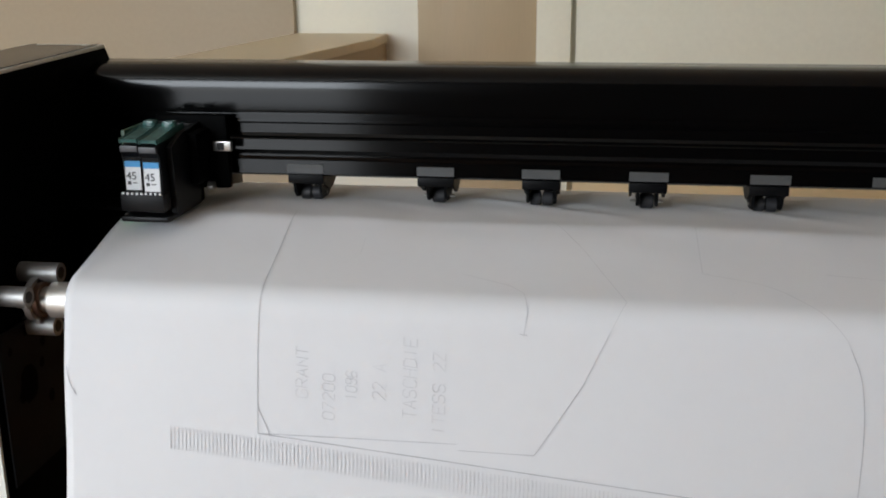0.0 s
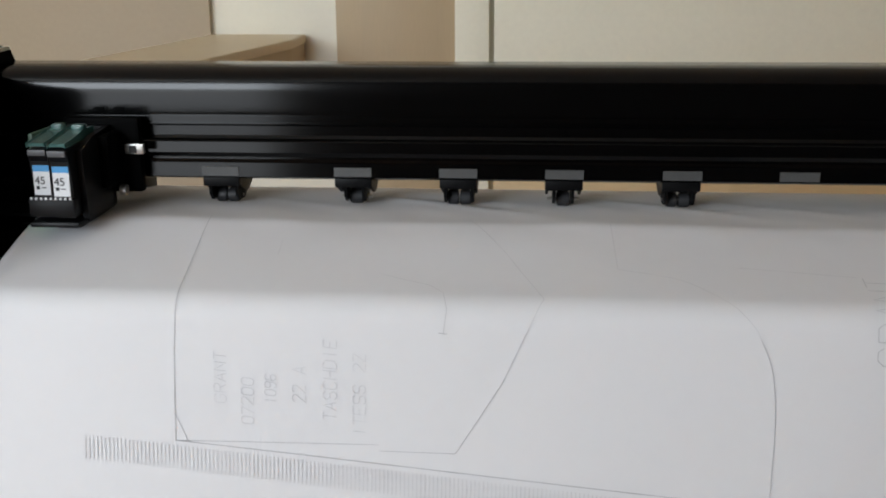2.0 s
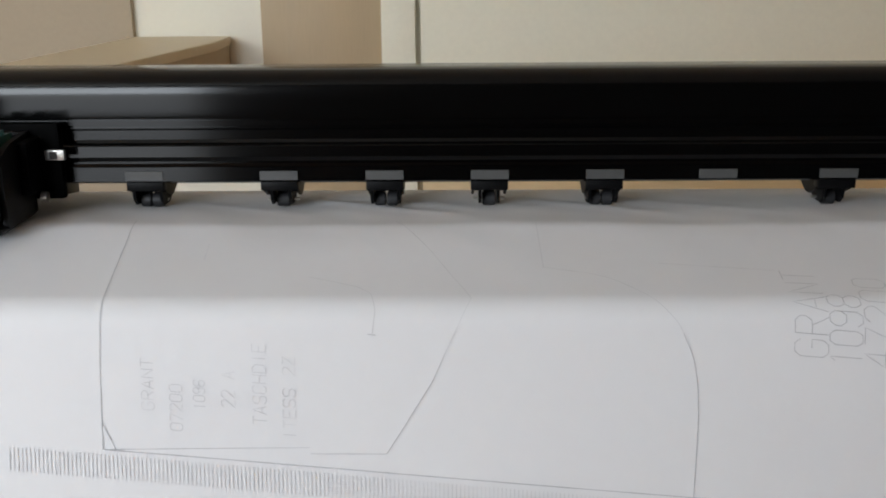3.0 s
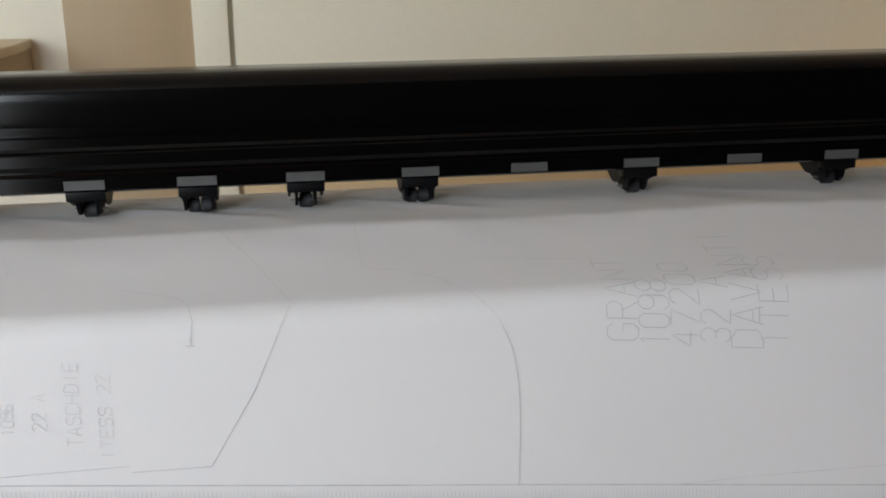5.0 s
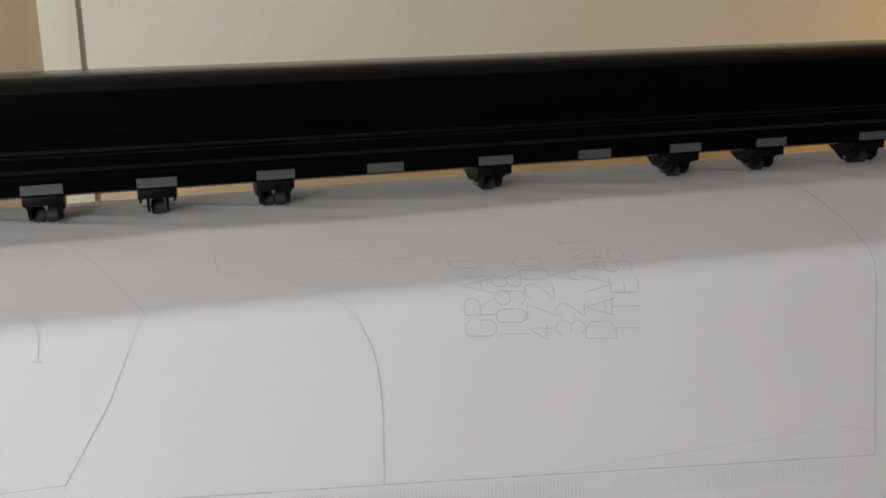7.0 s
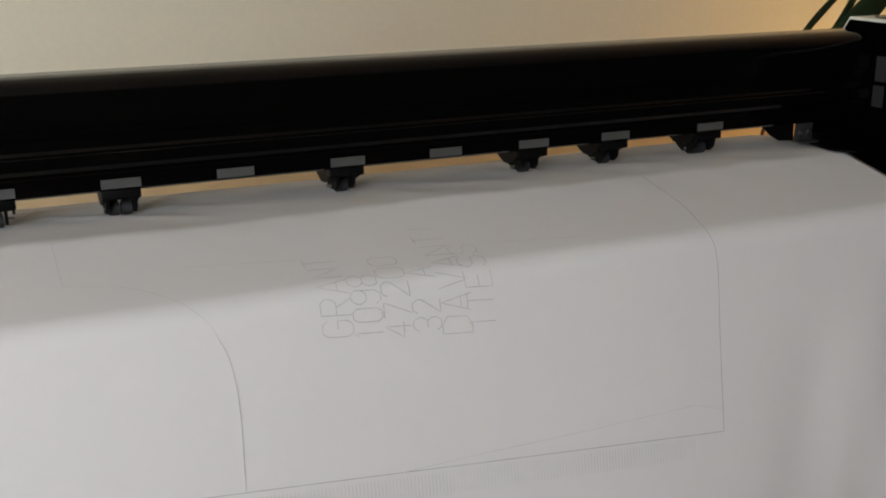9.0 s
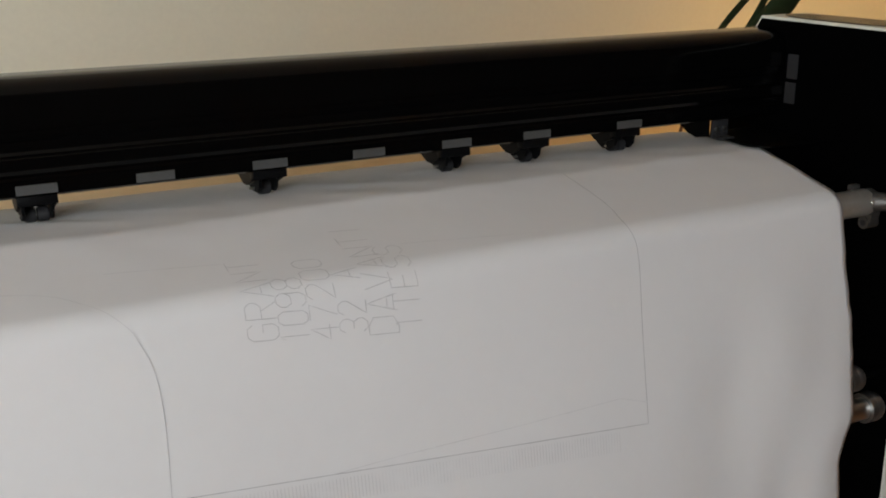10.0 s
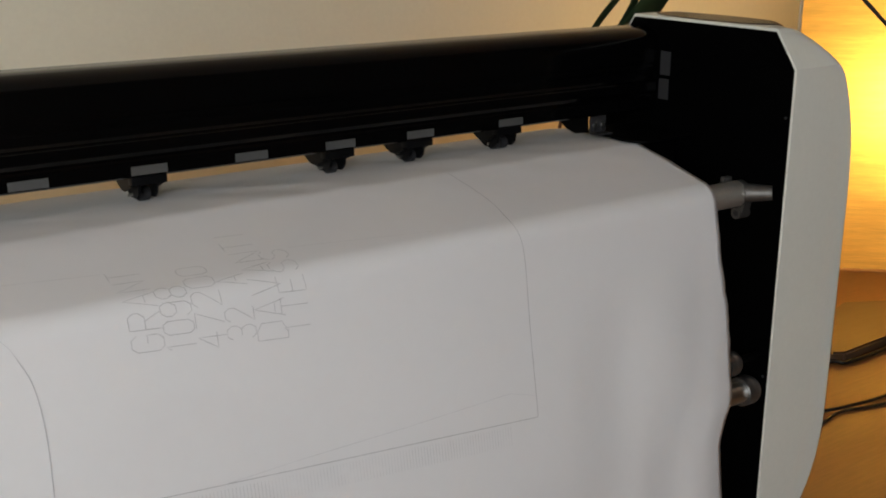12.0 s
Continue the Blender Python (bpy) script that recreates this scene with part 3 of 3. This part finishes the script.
def ink(bm, pts, width=0.0006, gap=0.004):
    """A pen stroke lying on the sheet through points (x, r), r metres up from the base line when negative."""
    fine = []
    for (xa, ra), (xb, rb) in zip(pts, pts[1:]):
        k = max(1, int(math.hypot(xb - xa, rb - ra) / gap))
        fine += [(xa + (xb - xa) * i / k, ra + (rb - ra) * i / k) for i in range(k)]
    fine.append(pts[-1])
    ring = []
    for i, (x, r) in enumerate(fine):
        xa, ra = fine[max(0, i - 1)]
        xb, rb = fine[min(len(fine) - 1, i + 1)]
        k = math.hypot(xb - xa, rb - ra) or 1
        ox, orr = -(rb - ra) / k * width / 2, (xb - xa) / k * width / 2
        f = feed(x)
        ring.append((bm.verts.new(paper_point(x + ox, f + r + orr, 0.0008)), bm.verts.new(paper_point(x - ox, f + r - orr, 0.0008))))
    for (a, b), (c, d) in zip(ring, ring[1:]):
        bm.faces.new((a, b, d, c))
    return bm


def curve2(pts, n=24):
    return [(p.x, p.y) for p in smooth_curve([(a, b, 0) for a, b in pts], n)]


def pen(name, strokes, mat=M_INK, width=0.0006, label=""):
    bm = bmesh.new()
    for st in strokes:
        ink(bm, st, width)
    return part(name, bm, mat, sheet, label, None)


pen("base_line", [[(-0.331, 0.0), (0.238, -0.001), (0.482, 0.0), (0.809, 0.0)]], M_INK, 0.0009)
pen("pocket_outline", [curve2([(-0.339, -0.306), (-0.333, -0.189), (-0.330, -0.125), (-0.331, -0.085), (-0.331, 0.0)]),
                       [(-0.331, -0.027), (-0.318, 0.0)], [(-0.331, 0.0), (-0.131, -0.019)], [(-0.130, -0.013), (-0.057, -0.019)],
                       [(-0.057, -0.019), (-0.036, -0.054), (-0.011, -0.096)]])
pen("pocket_flap", [[(-0.013, -0.093), (0.025, -0.179), (0.012, -0.205), (-0.015, -0.26), (-0.055, -0.329)]], M_INK_FAINT)
pen("notch_line", [[(-0.070, -0.132), (-0.067, -0.157), (-0.072, -0.178), (-0.086, -0.189), (-0.136, -0.203)]], M_INK_FAINT)
# not pen work: the shade of a crease, drawn as a grey stroke
pen("edge_crease_shade", [curve2([(-0.5325, -0.040), (-0.529, -0.024), (-0.522, -0.012)], 10)], M_INK, 0.0009)
pen("notch_cross", [[(-0.074, -0.134), (-0.066, -0.134)]], M_INK)
pen("notch_line", [[(-0.248, -0.257), (-0.247, -0.226)]], M_INK_FAINT)
pen("front_outline", [curve2([(0.238, 0.0), (0.241, -0.083), (0.237, -0.131), (0.226, -0.160)], 24)], M_INK)
pen("front_neckline", [curve2([(0.226, -0.160), (0.219, -0.172), (0.190, -0.202), (0.155, -0.228), (0.098, -0.240)], 24), [(0.098, -0.240), (0.096, -0.33)]], M_INK_FAINT)
pen("side_seam", [curve2([(0.81, -0.387), (0.816, -0.302), (0.809, -0.249), (0.813, -0.195), (0.81, -0.112), (0.809, 0.0)], 40)], M_INK, 0.001)
pen("hem_line", [[(0.81, -0.027), (0.771, -0.036), (0.623, -0.021), (0.482, -0.009), (0.40, 0.0)]], M_INK_FAINT)
pen("ruled_line", [[(0.215, -0.256), (0.327, -0.252)]], M_INK_FAINT)
pen("ruled_line", [[(0.527, -0.256), (0.70, -0.249)]], M_INK_FAINT)
bm = bmesh.new()
for k in range(int((0.77 + 0.422) / 0.0040)):
    x = -0.422 + k * 0.0040
    ink(bm, [(x, 0.005), (x, 0.029)], 0.0008, 0.012)
tagged(part("hatch_band", bm, M_INK_HATCH, sheet, "band of fine printed grey ticks", None), kind="stuff")

# single-stroke letters on a 4 by 6 grid
STROKES = {
    "G": "45 36 16 05 01 10 30 41 43 23", "R": "00 06 36 45 44 33 03;23 40", "A": "00 26 40;12 32", "N": "00 06 40 46", "T": "06 46;26 20",
    "0": "10 30 41 45 36 16 05 01 10", "1": "15 26 20", "2": "05 16 36 45 44 00 40", "3": "05 16 36 45 44 33 13;33 42 41 30 10 01",
    "4": "30 36 02 42", "6": "45 36 16 05 01 10 30 41 42 33 13 02", "7": "06 46 10", "8": "13 04 05 16 36 45 44 33 13 02 01 10 30 41 42 33",
    "9": "01 10 30 41 45 36 16 05 04 13 33 44", "C": "45 36 16 05 01 10 30 41", "H": "00 06;40 46;03 43", "D": "00 06 26 45 41 20 00",
    "I": "20 26", "E": "46 06 00 40;03 33", "S": "45 36 16 05 04 13 33 42 41 30 10 01", "V": "06 20 46", "Z": "06 46 00 40", " ": ""}


def plot_text(text, x_top, x_base, r0, r1):
    """Letters written up the sheet from r0 to r1, their tops towards x_top."""
    pitch = (r1 - r0) / (len(text) - 0.25)
    for i, ch in enumerate(text):
        if ch == " ":
            continue
        bm = bmesh.new()
        for run in STROKES[ch].split(";"):
            pts = [(x_base + (x_top - x_base) * int(p[1]) / 6, r0 + pitch * (i + 0.75 * int(p[0]) / 4)) for p in run.split()]
            ink(bm, pts, 0.0007, 0.006)
        part("letter", bm, M_INK if x_base > 0.2 else M_INK_FAINT, sheet, "", None)


for row in (("GRANT", -0.292, -0.280, -0.043, -0.093), ("07200", -0.265, -0.253, -0.025, -0.070), ("1096", -0.242, -0.231, -0.048, -0.076),
            ("22 A", -0.215, -0.202, -0.052, -0.087), ("TASCHDIE", -0.185, -0.172, -0.038, -0.116), ("ITESS 2Z", -0.156, -0.144, -0.026, -0.106),
            ("GRANT", 0.331, 0.363, -0.148, -0.252), ("1098", 0.364, 0.395, -0.143, -0.212), ("47200", 0.397, 0.427, -0.143, -0.243),
            ("32 A", 0.428, 0.459, -0.148, -0.218), ("DAVANTI", 0.460, 0.494, -0.143, -0.305), ("1TESS", 0.490, 0.521, -0.145, -0.254)):
    plot_text(*row)

# ---- the print carriage, parked at the west end ----
CX, CF = -0.4865, -0.114  # centre and front
carriage = tagged(empty("print_carriage", (CX, 0, 0.957)), "black ink carriage with two labelled cartridges, parked on the beam", "carriage")
HOME = Matrix.Translation((-CX, 0, -0.957))


def car(name, bm, mat, parent=None, label="", smooth=30):
    bm.transform(HOME)
    return part(name, bm, mat, parent or carriage, label, smooth)


bm = bmesh.new()
prism(bm, [(CF + 0.012, 0.960), (CF + 0.012, 1.036), (-0.072, 1.046), (-0.020, 1.050), (-0.020, 0.960)], "x", CX - 0.026, CX - 0.0235)
prism(bm, [(CF + 0.016, 0.960), (CF + 0.012, 1.036), (-0.072, 1.046), (-0.020, 1.050), (-0.020, 0.960)], "x", CX + 0.0235, CX + 0.030)
box(bm, CX - 0.026, CX + 0.030, -0.030, -0.018, 0.960, 1.050, 0.002)
box(bm, CX - 0.026, CX + 0.028, CF - 0.001, -0.020, 0.9565, 0.963, 0.002)
car("cradle", bm, M_PLASTIC, None, "black plastic cartridge cradle")
bm = boxed(CX - 0.024, CX + 0.025, CF - 0.0075, CF + 0.012, 0.969, 0.989, 0.002)
car("front_guard", bm, M_PLASTIC, None, "grey-black front guard")
bm = boxed(CX - 0.027, CX + 0.027, CF - 0.004, CF + 0.010, 0.9565, 0.9625, 0.0025)
car("skid", bm, M_PLASTIC)
for k in range(9):
    x = CX - 0.0212 + 0.0052 * k
    car("contact_tooth", boxed(x, x + 0.0022, CF - 0.0082, CF - 0.0062, 0.9880, 0.9902), M_LABEL)
bm = boxed(CX - 0.025, CX + 0.062, -0.019, -0.005, 0.972, 1.058, 0.006)
box(bm, CX + 0.028, CX + 0.042, -0.060, -0.015, 0.985, 1.044, 0.006)
car("slider_body", bm, M_BLACK, None, "black slider body behind the cartridges")
bm = rod(bmesh.new(), (CX + 0.040, -0.030, 0.978), (CX + 0.047, -0.030, 0.978), 0.006, n=20)
car("guide_wheel", bm, M_STEEL, None, "small steel guide wheel")
for dx, fore in ((-0.0215, 0.0), (0.002, -0.006)):
    x = CX + dx
    bm = bmesh.new()
    prism(bm, [(CF + 0.004, 0.967), (CF + 0.0015, 1.026), (CF - 0.004, 1.034), (CF - 0.004, 1.0395), (CF + 0.010, 1.0405), (-0.035, 1.044), (-0.035, 0.967)], "x", x, x + 0.0215)
    bmesh.ops.bevel(bm, geom=bm.edges[:], offset=0.0012, segments=2, affect="EDGES")
    bm.transform(Matrix.Translation((0, fore, 0)))
    cart = car("ink_cartridge", bm, M_PLASTIC, None, "black ink cartridge")
    car("grip_tab", boxed(x + 0.001, x + 0.0205, CF - 0.0052 + fore, CF - 0.002 + fore, 1.0335, 1.0400, 0.001), M_TAB, cart, "grey grip tab")
    tilt = Matrix.Translation((0, CF + 0.0026 + fore, 1.006)) @ Matrix.Rotation(radians(-2.4), 4, "X")

    def on_front(bm2):
        bm2.transform(tilt)
        return bm2

    car("label", on_front(boxed(x + 0.0020, x + 0.0194, -0.0016, 0.0, -0.0150, 0.0165)), M_LABEL, cart, "white paper label")
    car("label_band", on_front(boxed(x + 0.0020, x + 0.0194, -0.0022, -0.0008, 0.0100, 0.0165)), M_BLUE, cart, "blue printed band")
    car("label_mark", on_front(boxed(x + 0.0045, x + 0.0080, -0.0022, -0.0010, -0.0090, -0.0055)), M_PRINT, cart)
    car("label_bar", on_front(boxed(x + 0.0100, x + 0.0150, -0.0022, -0.0010, -0.0076, -0.0068)), M_PRINT, cart)
    text = bpy.data.curves.new("number", "FONT")
    text.body, text.size, text.extrude = "45", 0.0118, 0.0002
    stand = new("number", text)
    bpy.context.view_layer.update()
    me = bpy.data.meshes.new_from_object(stand.evaluated_get(bpy.context.evaluated_depsgraph_get()))
    bpy.data.objects.remove(stand)
    bm = bmesh.new()
    bm.from_mesh(me)
    bm.transform(tilt @ Matrix.Translation((x + 0.0030, -0.0020, -0.0035)) @ Matrix.Rotation(radians(90), 4, "X"))
    car("number", bm, M_PRINT, cart, "printed number 45", None)
    # teal latch on top
    bm = bmesh.new()
    prism(bm, [(CF - 0.004, 1.0430), (CF - 0.005, 1.0465), (CF + 0.012, 1.0480), (-0.070, 1.0525), (-0.045, 1.0530), (-0.045, 1.0460), (-0.070, 1.0445)], "x", x + 0.001, x + 0.0205)
    box(bm, x + 0.004, x + 0.0175, -0.066, -0.052, 1.0500, 1.0575, 0.0015)
    bmesh.ops.bevel(bm, geom=[e for e in bm.edges if e.calc_face_angle(0) > 0.6], offset=0.001, segments=2, affect="EDGES")
    bm.transform(Matrix.Translation((0, fore * 0.6, 0)))
    car("latch", bm, M_GREEN, None, "dark teal plastic latch")
for x, s in ((CX - 0.052, 1), (CX + 0.046, -1)):
    bm = boxed(x, x + 0.022, -0.0260, -0.0190, 1.0180, 1.0290, 0.001)
    clip = car("belt_clip", bm, M_STEEL, None, "bright steel belt clip")
    # dark block on the solid clip, for the shade inside its slot
    car("clip_slot", boxed(x + 0.006, x + 0.014, -0.0275, -0.025, 1.0195, 1.0275), M_PRINT, clip)
bm = boxed(CX - 0.034, CX - 0.030, -0.085, -0.030, 0.965, 1.050, 0.0005)
board = car("circuit_board", bm, M_BOARD, None, "small green circuit board")
car("capacitor", rod(bmesh.new(), (CX - 0.039, -0.050, 1.010), (CX - 0.039, -0.050, 1.030), 0.006, n=18), M_LABEL, board, "white capacitor")
car("diode", boxed(CX - 0.039, CX - 0.035, -0.080, -0.074, 0.964, 0.967, 0.001), M_LED, board, "lit green diode")

# ---- the far corner: straw screen, plant, board and cables ----
screen = tagged(empty("straw_screen", (3.6, 1.15, 0)), "glowing yellow straw-paper screen lamp standing on the floor", "lamp")
along = Vector((0.815, -0.579, 0))
base = Vector((3.316, 1.311, 0))
bm = bmesh.new()
rows = []
for i in range(41):
    z = 0.01 + 1.45 * i / 40
    rows.append([])
    for j in range(31):
        u = 1.5 * j / 30
        d = 0.012 * noise.noise((u * 2, z * 9, 2)) + 0.004 * math.sin(z * 70)
        p = base + along * u + Vector((0.579, 0.815, 0)) * (0.10 * math.sin(math.pi * j / 30) * -1 + d)
        rows[-1].append(bm.verts.new(Vector((p.x - 3.6, p.y - 1.15, z))))
for a, b in zip(rows, rows[1:]):
    for j in range(30):
        bm.faces.new((a[j], a[j + 1], b[j + 1], b[j]))
shade = part("shade", bm, M_STRAW, screen, "yellow translucent straw paper", 180)
for u in (0.0, 1.5):
    p = base + along * u - Vector((3.6, 1.15, 0))
    part("post", rod(bmesh.new(), (p.x, p.y, 0.0), (p.x, p.y, 1.47), 0.007, n=12), M_SHELF, screen, "thin pale wooden post")

plant = tagged(empty("potted_plant", (1.56, 0.66, 0)), "dark green plant with long strap leaves in a clay pot", "plant")
bm = bmesh.new()
ring = [(0.10, 0.0), (0.13, 0.22), (0.14, 0.24), (0.14, 0.26), (0.125, 0.26), (0.12, 0.22)]
verts = [[bm.verts.new((r * math.cos(2 * math.pi * k / 28), r * math.sin(2 * math.pi * k / 28), z)) for k in range(28)] for r, z in ring]
for a, b in zip(verts, verts[1:]):
    for k in range(28):
        bm.faces.new((a[k], a[(k + 1) % 28], b[(k + 1) % 28], b[k]))
bm.faces.new(verts[0])
part("pot", bm, M_POT, plant)
part("soil", rod(bmesh.new(), (0, 0, 0.20), (0, 0, 0.225), 0.12, n=28), M_SOIL, plant)


def strap_leaf(pts, width):
    """A folded leaf along points in the room, tapering to its tip."""
    bm = bmesh.new()
    line = [p - Vector((1.56, 0.66, 0)) for p in smooth_curve(pts, 22)]
    prev = None
    for i, p in enumerate(line):
        f = i / 21
        w = width * (0.15 + 0.85 * math.sin(math.pi * min(1, 0.05 + f * 0.8))) * (1 - f ** 5)
        d = (line[min(21, i + 1)] - line[max(0, i - 1)]).normalized()
        side = d.cross(Vector((0.25, -0.9, 0.1))).normalized()
        fold = d.cross(side) * w * 0.35
        row = [bm.verts.new(p - side * w), bm.verts.new(p + fold), bm.verts.new(p + side * w)]
        if prev:
            bm.faces.new((prev[0], prev[1], row[1], row[0]))
            bm.faces.new((prev[1], prev[2], row[2], row[1]))
        prev = row
    leaf = part("leaf", bm, M_LEAF, plant, "", 60)
    leaf.modifiers.new("thickness", "SOLIDIFY").thickness = 0.0012


part("stem", tube(bmesh.new(), smooth_curve([(0, 0, 0.21), (0.03, -0.005, 0.55), (0.053, -0.01, 0.82), (0.085, -0.01, 0.90)], 16), 0.004), M_POT, plant, "thin brown stem")
NODE = (1.645, 0.65, 0.90)
strap_leaf([NODE, (1.668, 0.65, 0.985), (1.715, 0.65, 1.047), (1.773, 0.65, 1.101), (1.86, 0.65, 1.17), (1.97, 0.66, 1.22)], 0.010)
strap_leaf([NODE, (1.73, 0.65, 0.975), (1.797, 0.65, 1.045), (1.836, 0.65, 1.101), (1.88, 0.65, 1.18), (1.91, 0.66, 1.26)], 0.012)
strap_leaf([NODE, (1.76, 0.65, 0.985), (1.85, 0.65, 1.055), (1.92, 0.65, 1.115), (1.99, 0.65, 1.20), (2.04, 0.66, 1.30)], 0.038)

bm = prism(bmesh.new(), [(2.665, 0.60), (2.70, 0.575), (3.10, 0.585), (3.35, 0.72), (3.08, 0.86), (2.90, 0.80)], "z", 0.0, 0.035)
bmesh.ops.bevel(bm, geom=bm.edges[:], offset=0.006, segments=2, affect="EDGES")
tagged(part("floor_board", bm, M_MAT), "dark brown wooden board lying on the floor", "board")


def cable(pts, r, label):
    tagged(part("cable", tube(bmesh.new(), smooth_curve(pts, 40), r), M_CABLE, None, "", 60), label, "cable", "cables by the screen")


cable([(2.00, 0.52, 0.005), (2.337, 0.413, 0.005), (2.365, 0.398, 0.005), (2.43, 0.373, 0.011), (2.59, 0.363, 0.005), (2.95, 0.37, 0.005), (3.4, 0.5, 0.005)], 0.0045, "black cable lying on the wooden floor")
cable([(2.00, 0.36, 0.005), (2.258, 0.353, 0.005), (2.31, 0.357, 0.005), (2.402, 0.371, 0.004), (2.544, 0.332, 0.005), (2.95, 0.27, 0.005), (3.4, 0.30, 0.005)], 0.0045, "black cable crossing another on the floor")
cable([(2.50, 0.62, 0.008), (2.66, 0.595, 0.010), (2.70, 0.560, 0.010), (2.93, 0.563, 0.010), (3.25, 0.60, 0.010)], 0.006, "black cable along the edge of a board")
cable([(2.30, 1.25, 1.95), (2.62, 0.90, 1.36), (2.748, 0.733, 1.114), (2.818, 0.641, 0.994), (2.95, 0.50, 0.80), (3.15, 0.40, 0.45), (3.30, 0.35, 0.01)], 0.006,
      "thin dark cord hanging in front of the glowing screen")
